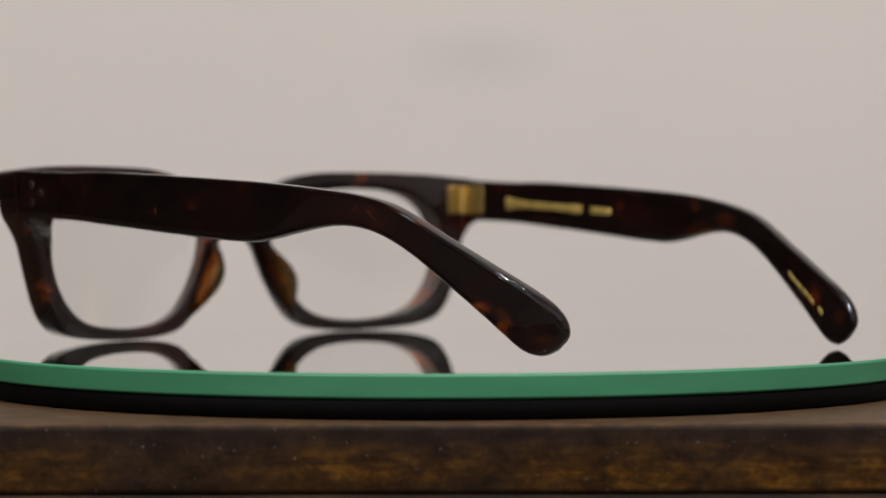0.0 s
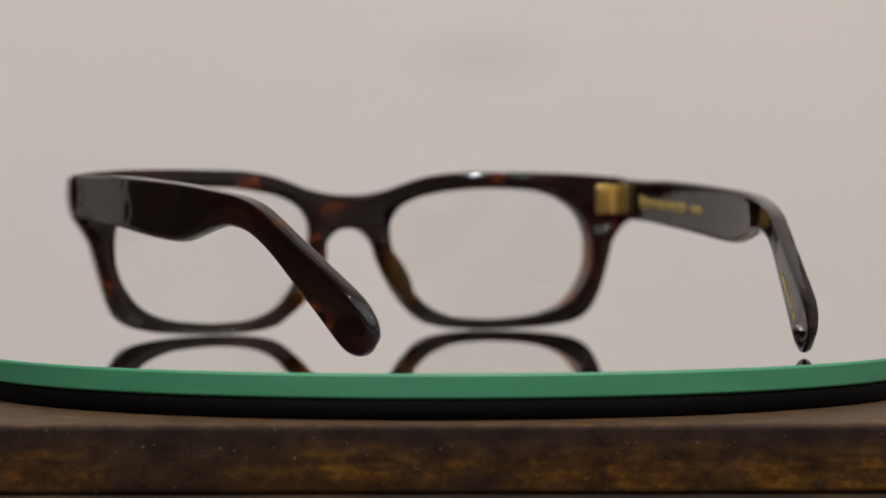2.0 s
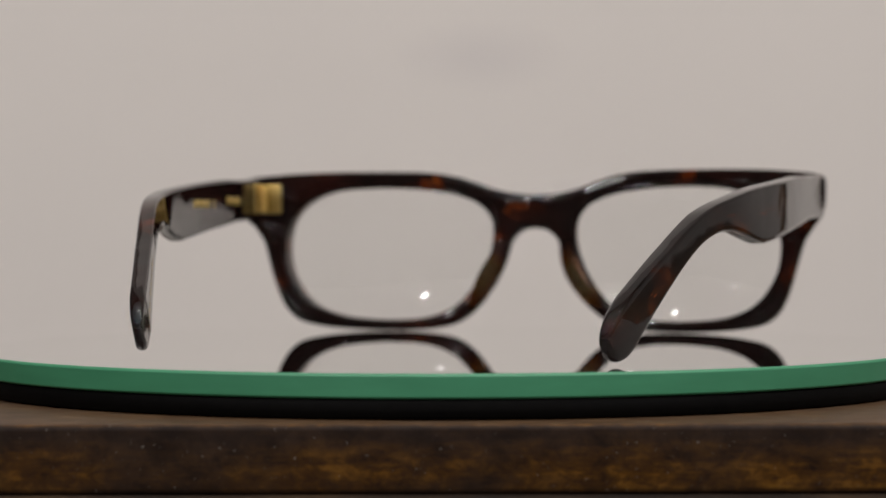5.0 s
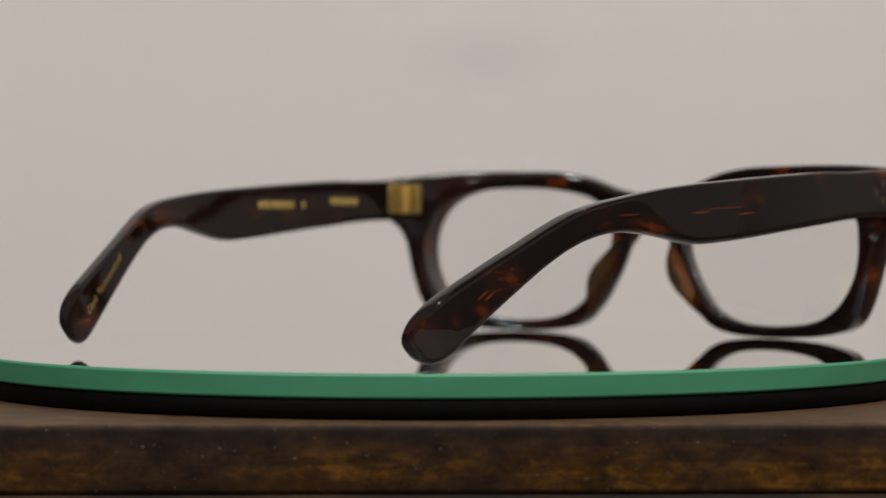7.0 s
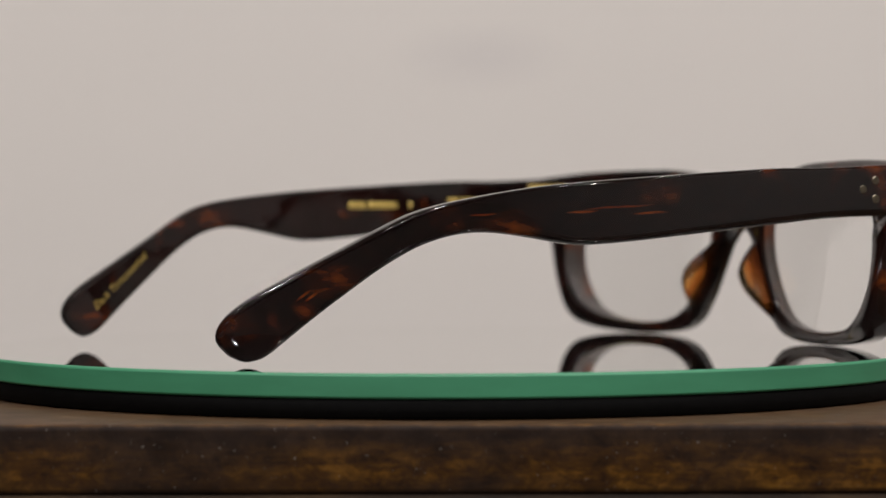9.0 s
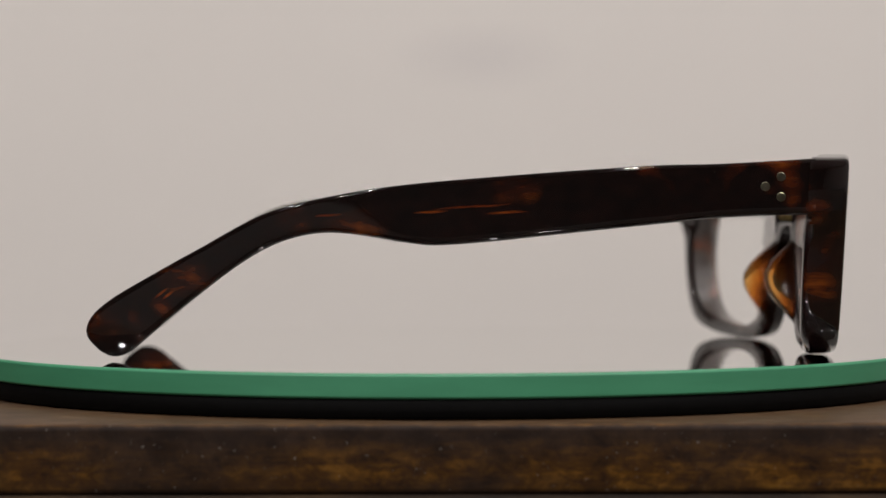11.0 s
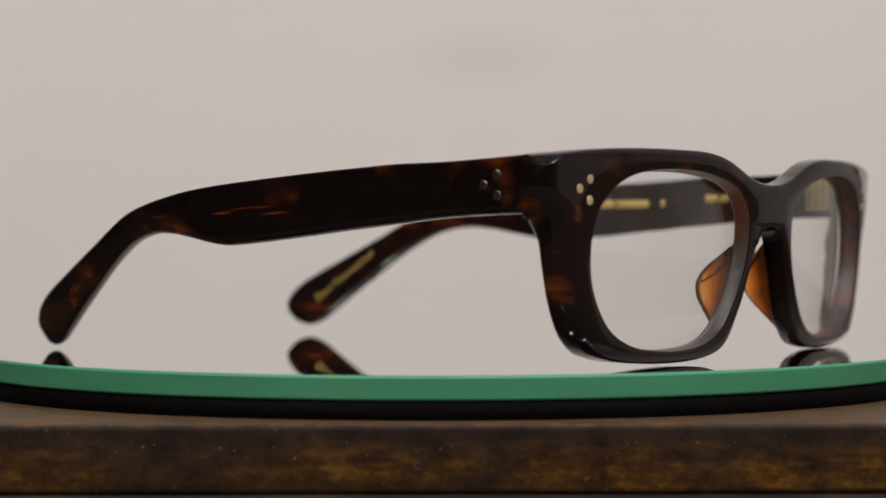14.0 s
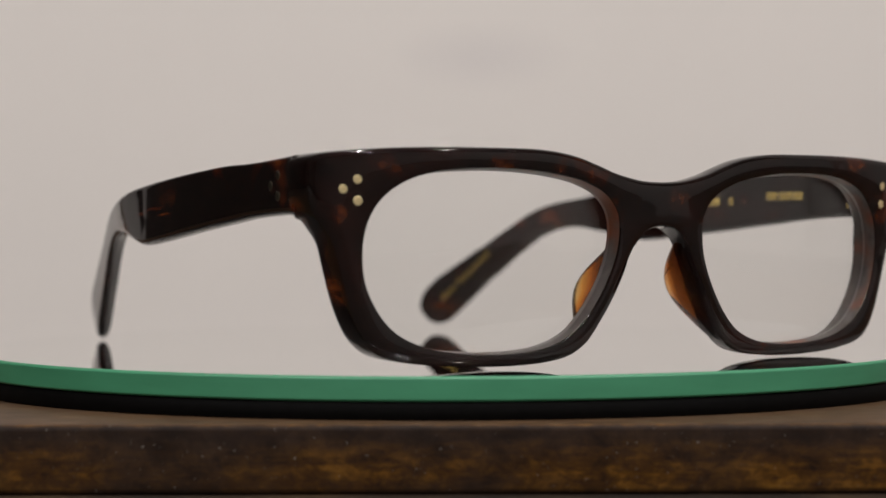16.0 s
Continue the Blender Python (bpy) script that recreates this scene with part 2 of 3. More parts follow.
def plaster(name, base, grey_patch=None):
    m, nodes, links, bsdf = material(name)
    vec = coords(nodes, links, (1, 1, 1))
    broad = noise_tex(nodes, links, vec, 3.5, 4, 0.6)
    fine = noise_tex(nodes, links, vec, 420, 4, 0.6)
    col = ramp(nodes, links, broad, [(0.3, tuple(c * 0.96 for c in base)), (0.7, base)])
    if grey_patch:
        # a faint soft-edged patch, slightly darker than the rest
        tc = nodes.new("ShaderNodeTexCoord")
        mp = nodes.new("ShaderNodeMapping")
        mp.inputs["Location"].default_value = tuple(-p / s for p, s in zip(grey_patch[0], grey_patch[1]))
        mp.inputs["Scale"].default_value = tuple(1 / s for s in grey_patch[1])
        links.new(tc.outputs["Object"], mp.inputs["Vector"])
        ball = nodes.new("ShaderNodeTexGradient")
        ball.gradient_type = "SPHERICAL"
        links.new(mp.outputs["Vector"], ball.inputs["Vector"])
        spot = ramp(nodes, links, ball.outputs["Fac"], [(0.0, (1, 1, 1)), (0.8, (0.93, 0.93, 0.945))])
        col = mix(nodes, links, 1.0, col, spot, "MULTIPLY")
    links.new(col, bsdf.inputs["Base Color"])
    bsdf.inputs["Roughness"].default_value = 0.75
    bump(nodes, links, bsdf, fine, 0.12, 0.0005)
    return m


WALL = plaster("off_white_wall_paint", (0.74, 0.70, 0.665), ((0.012, 0.24, EYE[2] + 0.056), (0.030, 0.3, 0.012)))
PLAIN = plaster("grey_brown_room_paint", (0.13, 0.12, 0.112))
PALEWALL = plaster("pale_grey_wall_paint", (0.50, 0.475, 0.455))
GREYWALL = plaster("grey_wall_paint", (0.31, 0.29, 0.275))
PANELLING = wood("dark_wall_panelling", (0.008, 0.006, 0.005), (0.016, 0.011, 0.008), (0.03, 0.019, 0.011), 0.6)
OAK = wood("brown_moulding_wood", (0.10, 0.065, 0.035), (0.2, 0.13, 0.07), (0.3, 0.2, 0.11), 0.5)
CEIL = plaster("white_ceiling_paint", (0.75, 0.74, 0.72))
CARPET = plaster("grey_floor_covering", (0.055, 0.053, 0.05))
WHITE_TRIM = metal("white_enamel_ring", (0.8, 0.8, 0.8), 0.4)


# ---------------- mesh helpers ----------------
def finish(name, bm, mat, parent=None, label="", smooth=True, flip=None):
    if flip:
        flip(bm)
    else:
        bmesh.ops.recalc_face_normals(bm, faces=bm.faces)
    mesh = bpy.data.meshes.new(name)
    bm.to_mesh(mesh)
    bm.free()
    for m in mat if isinstance(mat, (list, tuple)) else [mat]:
        mesh.materials.append(m)
    for f in mesh.polygons:
        f.use_smooth = smooth and f.material_index == 0
    ob = new(name, mesh)
    ob.parent = parent
    if label:
        tagged(ob, label)
    return ob


def part(name, bm, mat, parent, label="", smooth=True, flip=None):
    return finish(name, bm, mat, parent, label, smooth, flip)


def lens_outward(bm):
    """Turn the faces of a lens outwards: the three sheets of it don't share edges."""
    bm.normal_update()
    count = len(bm.faces)
    middle = sum((f.calc_center_median() for f in bm.faces), Vector()) / count
    sheet = (count - 96) // 2
    for i, f in enumerate(list(bm.faces)):
        if i < sheet:
            out = Vector((0, 1, 0))
        elif i < 2 * sheet:
            out = Vector((0, -1, 0))
        else:
            out = (f.calc_center_median() - middle) * Vector((1, 0, 1))
        if f.normal.dot(out) < 0:
            f.normal_flip()


def box(x0, x1, y0, y1, z0, z1, bevel=0.0, segments=2):
    bm = bmesh.new()
    bmesh.ops.create_cube(bm, size=1)
    for v in bm.verts:
        v.co = Vector((x0 + (v.co.x + 0.5) * (x1 - x0), y0 + (v.co.y + 0.5) * (y1 - y0), z0 + (v.co.z + 0.5) * (z1 - z0)))
    if bevel:
        bmesh.ops.bevel(bm, geom=list(bm.edges), offset=bevel, segments=segments, profile=0.6, affect="EDGES")
    return bm


def turned(profile, steps, top_slot=None):
    """A body of revolution about z from (radius, z) pairs; faces that look straight up take the slot top_slot."""
    bm = bmesh.new()
    rings = []
    for r, z in profile:
        if r < 1e-7:
            rings.append([bm.verts.new((0, 0, z))])
        else:
            rings.append([bm.verts.new((r * math.cos(2 * math.pi * k / steps), r * math.sin(2 * math.pi * k / steps), z)) for k in range(steps)])
    for a, b in zip(rings, rings[1:]):
        for k in range(steps):
            loop = [a[k % len(a)], a[(k + 1) % len(a)], b[(k + 1) % len(b)], b[k % len(b)]]
            loop = list(dict.fromkeys(loop))
            if len(loop) > 2:
                f = bm.faces.new(loop)
                if top_slot is not None and len(a) == 1:
                    f.material_index = top_slot
    return bm


def spline(points, n, closed=False):
    """n points along a Catmull-Rom curve through the points, evenly spaced."""
    p = [Vector(q) for q in points]
    dense, m = [], len(p)
    for i in range(m if closed else m - 1):
        if closed:
            a, b, c, d = p[i - 1], p[i], p[(i + 1) % m], p[(i + 2) % m]
        else:
            a, b, c, d = p[max(i - 1, 0)], p[i], p[i + 1], p[min(i + 2, m - 1)]
        for k in range(24):
            t = k / 24
            dense.append(0.5 * (2 * b + (c - a) * t + (2 * a - 5 * b + 4 * c - d) * t * t + (3 * b - a - 3 * c + d) * t ** 3))
    dense.append(dense[0].copy() if closed else p[-1].copy())
    run = [0.0]
    for u, v in zip(dense, dense[1:]):
        run.append(run[-1] + (v - u).length)
    out, j = [], 0
    for k in range(n):
        s = run[-1] * k / (n if closed else n - 1)
        while j < len(run) - 2 and run[j + 1] < s:
            j += 1
        f = (s - run[j]) / max(run[j + 1] - run[j], 1e-12)
        out.append(dense[j].lerp(dense[j + 1], min(max(f, 0), 1)))
    return out


def interp(table, x):
    xs, ys = [r[0] for r in table], [r[1] for r in table]
    return float(np.interp(x, xs, ys))


# ---------------- the room ----------------
def slab(name, dims, mat):
    return tagged(finish(name, box(*dims), mat, smooth=False), name.replace("_", " ") + " with a plain matt finish", name.split("_")[0], kind="structure")


# a grey wall behind the table, which gives way to dark panelling beside it
WALL_TURN = -0.325
slab("wall_north_1", (WALL_TURN, ROOM_RIGHT, ROOM_FAR + 0.022, ROOM_FAR + 0.1, 0.0, CEILING_Z), GREYWALL)
slab("wall_north_2", (ROOM_LEFT, WALL_TURN, ROOM_FAR + 0.024, ROOM_FAR + 0.1, 0.0, CEILING_Z), PANELLING)
slab("wall_south", (ROOM_LEFT, ROOM_RIGHT, ROOM_NEAR - 0.1, ROOM_NEAR, 0.0, CEILING_Z), PLAIN)
slab("wall_east", (ROOM_RIGHT, ROOM_RIGHT + 0.1, ROOM_NEAR - 0.1, ROOM_FAR + 0.1, 0.0, CEILING_Z), PALEWALL)
slab("wall_west", (ROOM_LEFT - 0.1, ROOM_LEFT, ROOM_NEAR - 0.1, ROOM_FAR + 0.1, 0.0, CEILING_Z), PLAIN)
slab("floor", (ROOM_LEFT - 0.1, ROOM_RIGHT + 0.1, ROOM_NEAR - 0.1, ROOM_FAR + 0.1, -0.1, 0.0), CARPET)
slab("ceiling", (ROOM_LEFT - 0.1, ROOM_RIGHT + 0.1, ROOM_NEAR - 0.1, ROOM_FAR + 0.1, CEILING_Z, CEILING_Z + 0.1), CEIL)


def downlight(x, y, r):
    ob = finish("downlight", turned([(r + 0.004, -0.001), (r + 0.004, -0.011), (r + 0.012, -0.014), (r + 0.022, -0.012), (r + 0.024, -0.001)], 40), WHITE_TRIM)
    ob.location = (x, y, CEILING_Z)
    return tagged(ob, "round white recessed downlight in the ceiling", "downlight", "ceiling downlights")


for lx, ly, wide, _ in DOWNLIGHTS:
    downlight(lx, ly, wide / 2)


# ---------------- table and board ----------------


def table():
    root = tagged(new("table"), "dark wooden table against the wall", "table")
    part("tabletop", box(-0.6, 0.6, -0.42, 0.26, 0.72, TABLE_TOP, 0.003), TABLE, root)
    for x in (-0.56, 0.51):
        for y in (-0.39, 0.15):
            part("leg", box(x, x + 0.05, y, y + 0.05, 0.0, 0.72, 0.003), TABLE, root)
    return root


def backdrop_panel():
    """Painted panel that stands on the table against the wall, with a thin wooden edge."""
    root = tagged(new("backdrop_panel"), "off-white painted display panel standing upright behind the turntable", "panel")
    half, top = 0.226, 1.3
    part("panel", box(-half, half, ROOM_FAR, ROOM_FAR + 0.014, TABLE_TOP, top), WALL, root, smooth=False)
    for side in (-1, 1):
        a, b = sorted((side * half, side * (half + 0.007)))
        part("edge_strip", box(a, b, ROOM_FAR - 0.001, ROOM_FAR + 0.015, TABLE_TOP, top, 0.001), TABLE, root, "dark wooden edge strip")
        a, b = sorted((side * (half + 0.007), side * (half + 0.013)))
        part("edge_moulding", box(a, b, ROOM_FAR + 0.001, ROOM_FAR + 0.017, TABLE_TOP, top, 0.001), OAK, root, "pale brown wooden moulding")
    return root


table()
backdrop_panel()
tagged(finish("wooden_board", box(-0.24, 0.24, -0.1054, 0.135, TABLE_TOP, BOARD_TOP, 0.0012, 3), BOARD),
       "dark stained wooden board with worn amber edge", "board")


# ---------------- turntable ----------------
DISC_R = 0.0998


def turntable():
    root = tagged(new("mirror_turntable"), "round mirror turntable with green glass edge on a black platter", "turntable")
    root.location = (0, 0, DISC_TOP)
    r, t = DISC_R, 0.00437
    plate = [(0, 0.0), (r - 0.0005, 0.0), (r, -0.0004), (r, -0.0006), (r, -t + 0.0005), (r, -t + 0.0003), (r - 0.0003, -t), (0, -t)]
    part("mirror_plate", turned(plate, 360, 1), [GREEN, MIRROR], root, "round mirror plate with polished green edge")
    b, d = t + 0.0001, 0.0034
    part("platter", turned([(0, -b), (r - 0.0007, -b), (r - 0.0004, -b - 0.0003), (r - 0.0004, -b - d + 0.0003), (r - 0.0007, -b - d), (0, -b - d)], 240), RUBBER, root, "black plastic platter")
    part("base", turned([(0, -b - d), (0.062, -b - d), (0.062, -DISC_TOP + BOARD_TOP), (0, -DISC_TOP + BOARD_TOP)], 96), RUBBER, root)
    return root


# ---------------- eyeglasses (millimetres; x to the wearer's right, y ahead, z up from the mirror) ----------------
OUTLINE = [(0, 33.3), (5, 33.6), (10.5, 34.8), (14.5, 36.2), (20, 37.9), (27, 38.9), (36, 39.1), (47, 39.1), (57, 38.8), (65, 38.2), (69, 37.7),
           (70.6, 36.9), (71, 35), (70.9, 31), (70, 27.6), (68.2, 25.2), (66.2, 22), (64.8, 17.5), (63.4, 12.5), (61.8, 8), (60, 4.9), (57.3, 2.6),
           (53, 1.4), (46, 0.55), (36, 0.15), (27, 0.4), (21, 1.3), (17.4, 2.9), (14.8, 5.5), (11.9, 10), (9.4, 15), (7.2, 19.5), (5.3, 22.8), (2.8, 24.7), (0, 25.2)]
OPENING = [(9.9, 23.5), (10.4, 27.6), (13.2, 31), (18, 33.2), (24, 34.5), (31.5, 35.3), (40, 35.4), (48.5, 34.6), (54.5, 32.5), (58.6, 29), (60.6, 24.5),
           (61.0, 19.5), (60.1, 14.5), (57.6, 9.8), (54.0, 6.2), (48.5, 3.8), (42, 2.7), (34, 2.35), (26, 3.1), (20, 5.4), (16, 9.2), (12.7, 14.3), (10.7, 19)]
FRONT_Y, FACE_CURVE, LEAN = 23.4, 0.0018, 0.06
CENTRE = Vector((35, 19))
LENS_RADIUS = 110.0


def thick(x):
    return 4.8 + 0.0005 * x * x


def front_at(x, z):
    return FRONT_Y - FACE_CURVE * x * x + LEAN * (z - 20)


def opening_by_angle(n=720):
    pts = spline(OPENING, n, True)
    return sorted(((math.atan2(p.y - CENTRE.y, p.x - CENTRE.x), p) for p in pts), key=lambda q: q[0])


def front_mesh():
    curve = spline(OUTLINE, 300)
    middle = [Vector((0, 25.2 + 8.1 * k / 8)) for k in range(1, 8)]
    outer = curve + middle
    table_in = opening_by_angle()
    angles = np.array([q[0] for q in table_in])
    ix, iz = np.array([q[1].x for q in table_in]), np.array([q[1].y for q in table_in])
    cols, n = [], len(outer)
    for i, o in enumerate(outer):
        # over the nose the columns fan upwards, so that they don't fold over the edge
        lift = 3.2 * max(0.0, 1 - o.x / 9) * min(1.0, max(0.0, (33.3 - o.y) / 7.9)) if o.y < 33.3 else 0.0
        a = math.atan2(o.y + lift - CENTRE.y, o.x - CENTRE.x)
        inner = Vector((np.interp(a, angles, ix, period=2 * math.pi), np.interp(a, angles, iz, period=2 * math.pi)))
        centre_line = i >= len(curve)
        if i in (0, len(curve) - 1):
            inward = Vector((0, -1 if i == 0 else 1))
        else:
            along = outer[(i + 1) % n] - outer[i - 1]
            inward = Vector((along.y, -along.x)).normalized()
        w = (o - inner).length
        out_in = (o - inner) / w
        T = thick(o.x)
        rings = [(inner, 0.3), (inner + out_in * 0.09, 0.09), (inner + out_in * 0.3, 0.0)]
        mid = inner.lerp(o, 0.5)
        rings.append((mid, -0.12))
        k = 0.0 if centre_line else 0.45 if o.x < 6 and o.y < 26 else 1.0
        kb = 0.2 if o.x > 67.5 and o.y > 26.5 else k
        rings += [(o + inward * 1.0 * k, 0.0), (o + inward * 0.3 * k, 0.22 * k), (o, 0.85 * k)]
        # the back edge is rounded off, most of all down the outer sides
        flank = min(1.0, max(0.0, (o.x - 50) / 8)) * min(1.0, max(0.0, (28 - o.y) / 4))
        T += 0.8 * flank
        R = min(0.42 * w, 1.1 + 1.1 * flank) * kb
        for a in (0.0, 0.4, 0.8, 1.2, math.pi / 2):
            rings.append((o + inward * R * (1 - math.cos(a)), T - R * (1 - math.sin(a))))
        # the opening narrows a little towards the back
        rings += [(mid, T + 0.1), (inner + out_in * 0.45, T), (inner - out_in * 0.2, T - 0.2), (inner - out_in * 0.45, T - 0.8)]
        cols.append(([(p.x, front_at(p.x, p.y) - depth, p.y) for p, depth in rings], abs(o.x) < 1e-6))
    bm = bmesh.new()
    for side in (1, -1):
        made = [[bm.verts.new((side * x * MM, y * MM, z * MM)) for x, y, z in ring] for ring, _ in cols]
        m = len(made[0])
        for i in range(n):
            j = (i + 1) % n
            both = cols[i][1] and cols[j][1]
            for r in range(m):
                if both and 4 <= r <= 10:
                    continue
                f = bm.faces.new((made[i][r], made[i][(r + 1) % m], made[j][(r + 1) % m], made[j][r]))
                # the cut wall of the opening is left matt
                f.material_index = 1 if r == m - 1 else 0
    bmesh.ops.remove_doubles(bm, verts=bm.verts, dist=0.00002)
    return bm


def lens_mesh(side):
    """A thin meniscus with its hollow side to the wearer, its edge set into the rim's groove."""
    rim = spline(OPENING, 96, True)
    bm = bmesh.new()
    c = Vector((35, 19))

    def place(q, depth):
        y = front_at(35, 19) - 0.126 * (q.x - 35) + LEAN * (q.y - 19) - depth - (q - c).length_squared / (2 * LENS_RADIUS)
        return (side * q.x * MM, y * MM, q.y * MM)

    for depth in (1.0, 2.9):
        rings = [[bm.verts.new(place(c + (p - c) * f, depth)) for p in rim] for f in (0.2, 0.4, 0.6, 0.8, 0.92, 1.03)]
        hub = bm.verts.new(place(c, depth))
        for k in range(96):
            bm.faces.new((hub, rings[0][k], rings[0][(k + 1) % 96]))
            for a, b in zip(rings, rings[1:]):
                bm.faces.new((a[k], b[k], b[(k + 1) % 96], a[(k + 1) % 96]))
    edge = [[bm.verts.new(place(c + (p - c) * 1.03, depth)) for p in rim] for depth in (1.0, 2.9)]
    for k in range(96):
        bm.faces.new((edge[0][k], edge[1][k], edge[1][(k + 1) % 96], edge[0][(k + 1) % 96]))
    return bm


# upper and lower edge of a temple seen from the side: y, z of the one, y, z of the other
TEMPLE = [(9.2, 37.6, 9.2, 27.2), (1, 37.1, 1, 27.1), (-9, 36.6, -9, 26.6), (-19, 36.4, -19, 25.6), (-29, 35.8, -29, 24.6), (-39.4, 35.1, -39.4, 23.5),
          (-50, 34.3, -50, 22.4), (-60, 33.5, -60, 21.7), (-66, 32.9, -65.5, 22.2), (-72, 32.1, -71, 23.1), (-79, 30.8, -76.5, 23.8), (-86, 29.2, -81.5, 23.8),
          (-92, 27.3, -86.5, 22.8), (-97.5, 24.6, -91.5, 20.8), (-103, 21.6, -97, 17.5), (-108.5, 18.7, -103, 13.1), (-115, 15.1, -109, 8.4),
          (-120, 12.2, -114, 4.2), (-123.5, 9.6, -116.8, 1.8), (-125.3, 7.4, -118.8, 0.8), (-125.9, 5.3, -121, 0.6), (-125.3, 3.7, -123.2, 1.6)]
TEMPLE_OUT = [(-127, 45.3), (-121, 47.0), (-107, 51.7), (-100, 54.2), (-90, 57.4), (-75, 61.4), (-60, 64.5), (-45, 66.7), (-20, 68.9), (0, 69.8), (9, 70.5)]
TEMPLE_T = [(-127, 3.3), (-105, 3.4), (-60, 3.5), (9, 3.8)]


PLAN = np.polyfit([r[0] for r in TEMPLE_OUT], [r[1] for r in TEMPLE_OUT], 4)


def out_x(y, side):
    # the wearer's right arm is bent in a little further than the left one
    ease = min(1.0, max(0.0, (-50 - y) / 60))
    bow = 0.6 * math.exp(-((y + 80) / 22) ** 2)
    return float(np.polyval(PLAN, y)) + bow - side * 1.1 * ease * ease * (3 - 2 * ease)


LOWER = spline([(s[2], s[3], 0) for s in TEMPLE], 150)


def twist(y, k):
    """Behind the bend the arms are twisted, so that their upper edges stand further out; k: height over the lower edge."""
    ease = min(1.0, max(0.0, (-58 - y) / 26))
    return 0.10 * ease * ease * (3 - 2 * ease) * k


def lean(y, z):
    p = Vector((y, z, 0))
    return twist(y, min((p - intersect_point_line(p, a, b)[0]).length for a, b in zip(LOWER, LOWER[1:]) if abs(a.x - y) < 12))


def in_x(y, side, z=None):
    return out_x(y, side) - interp(TEMPLE_T, y) + (0.0 if z is None else lean(y, z))


def rise(y, side):
    # the wearer's left arm stands a little higher at its bend
    return (1.25 if side < 0 else 0.3) * math.exp(-((y + 91) / 14) ** 2)


def corner(x, k, r, start, n):
    """A quarter of a circle about (x, k), from the angle start on."""
    return [(x + r * math.cos(radians(start + 90 * j / n)), k + r * math.sin(radians(start + 90 * j / n))) for j in range(n + 1)]


def temple_mesh(side):
    upper = spline([(s[0], s[1], 0) for s in TEMPLE], 150)
    bm = bmesh.new()
    rows = []
    for i, (u, l) in enumerate(zip(upper, LOWER)):
        up = u - l
        h = up.length
        up /= h
        shut = min(1.0, 0.34 + 0.66 * math.sqrt(max(0.0, (149 - i) / 10)))
        row = []
        t0 = interp(TEMPLE_T, (u.x + l.x) / 2)
        w = t0 / 2 * shut
        g = min(0.3, h / 6)
        b = min(0.6 + 0.4 * min(1.0, max(0.0, (i - 120) / 24)), w - 0.06)
        # the lower edge is rounded more than the upper one
        d = max(b, min(1.25, w - 0.06))
        ring = corner(-w + d, d, d, 180, 4) + corner(w - d, d, d, 270, 4) + [(w + 0.012, d + g), (w + 0.04, h / 2), (w + 0.012, h - b - g)]
        ring += corner(w - b, h - b, b, 0, 3) + corner(-w + b, h - b, b, 90, 3) + [(-w, h - b - g), (-w, d + g)]
        for x, k in ring:
            q = l + up * k
            row.append(bm.verts.new((side * (out_x(q.x, side) + twist(q.x, k) - t0 / 2 + x) * MM, q.x * MM, (q.y + rise(q.x, side)) * MM)))
        rows.append(row)
    m = len(rows[0])
    for a, c in zip(rows, rows[1:]):
        for k in range(m):
            bm.faces.new((a[k], a[(k + 1) % m], c[(k + 1) % m], c[k]))
    bm.faces.new(rows[0])
    bm.faces.new(rows[-1])
    return bm


def disc_on(place, normal, radius, height):
    """A short round stud with a rounded rim, its head at the place."""
    bm = turned([(0, 0), (radius * 0.85, 0), (radius, -0.1 * MM), (radius, -height), (0, -height)], 24)
    turn = Vector(normal).to_track_quat("Z", "Y").to_matrix().to_4x4()
    bmesh.ops.transform(bm, matrix=Matrix.Translation(place) @ turn, verts=bm.verts)
    return bm


def inner_strip(side, y0, y1, z0, z1, slope=0.0):
    """A raised bar of foil on a temple's inner face, from y0 to y1, rising by slope."""
    bm = bmesh.new()
    n = 6
    rows = []
    for k in range(n + 1):
        y = y0 + (y1 - y0) * k / n
        lift = slope * (y - y0)
        x = in_x(y, side, (z0 + z1) / 2 + lift) - 0.08
        rows.append([bm.verts.new((side * (x + d) * MM, y * MM, (z + lift) * MM)) for d, z in ((0, z0), (0, z1), (0.3, z1), (0.3, z0))])
    for a, b in zip(rows, rows[1:]):
        for k in range(4):
            bm.faces.new((a[k], a[(k + 1) % 4], b[(k + 1) % 4], b[k]))
    bm.faces.new(rows[0])
    bm.faces.new(rows[-1])
    return bm


def lettering(text, height, side, y0, z0, slope, parent, label):
    """Words on a temple's inner face, that run ahead and up."""
    curve = bpy.data.curves.new("lettering", "FONT")
    curve.body, curve.size, curve.extrude, curve.shear = text, height, 0.0, 0.25
    holder = new("lettering", curve)
    mesh = bpy.data.meshes.new_from_object(holder.evaluated_get(bpy.context.evaluated_depsgraph_get()))
    bpy.data.objects.remove(holder)
    c, s = math.cos(math.atan(slope)), math.sin(math.atan(slope))
    for v in mesh.vertices:
        y, z = y0 + v.co.x * c - v.co.y * s, z0 + v.co.x * s + v.co.y * c
        v.co = (side * (in_x(y, side, z) - 0.07) * MM, y * MM, z * MM)
    mesh.materials.clear()
    mesh.materials.append(INK)
    ob = new("lettering", mesh)
    ob.parent = parent
    return tagged(ob, label)


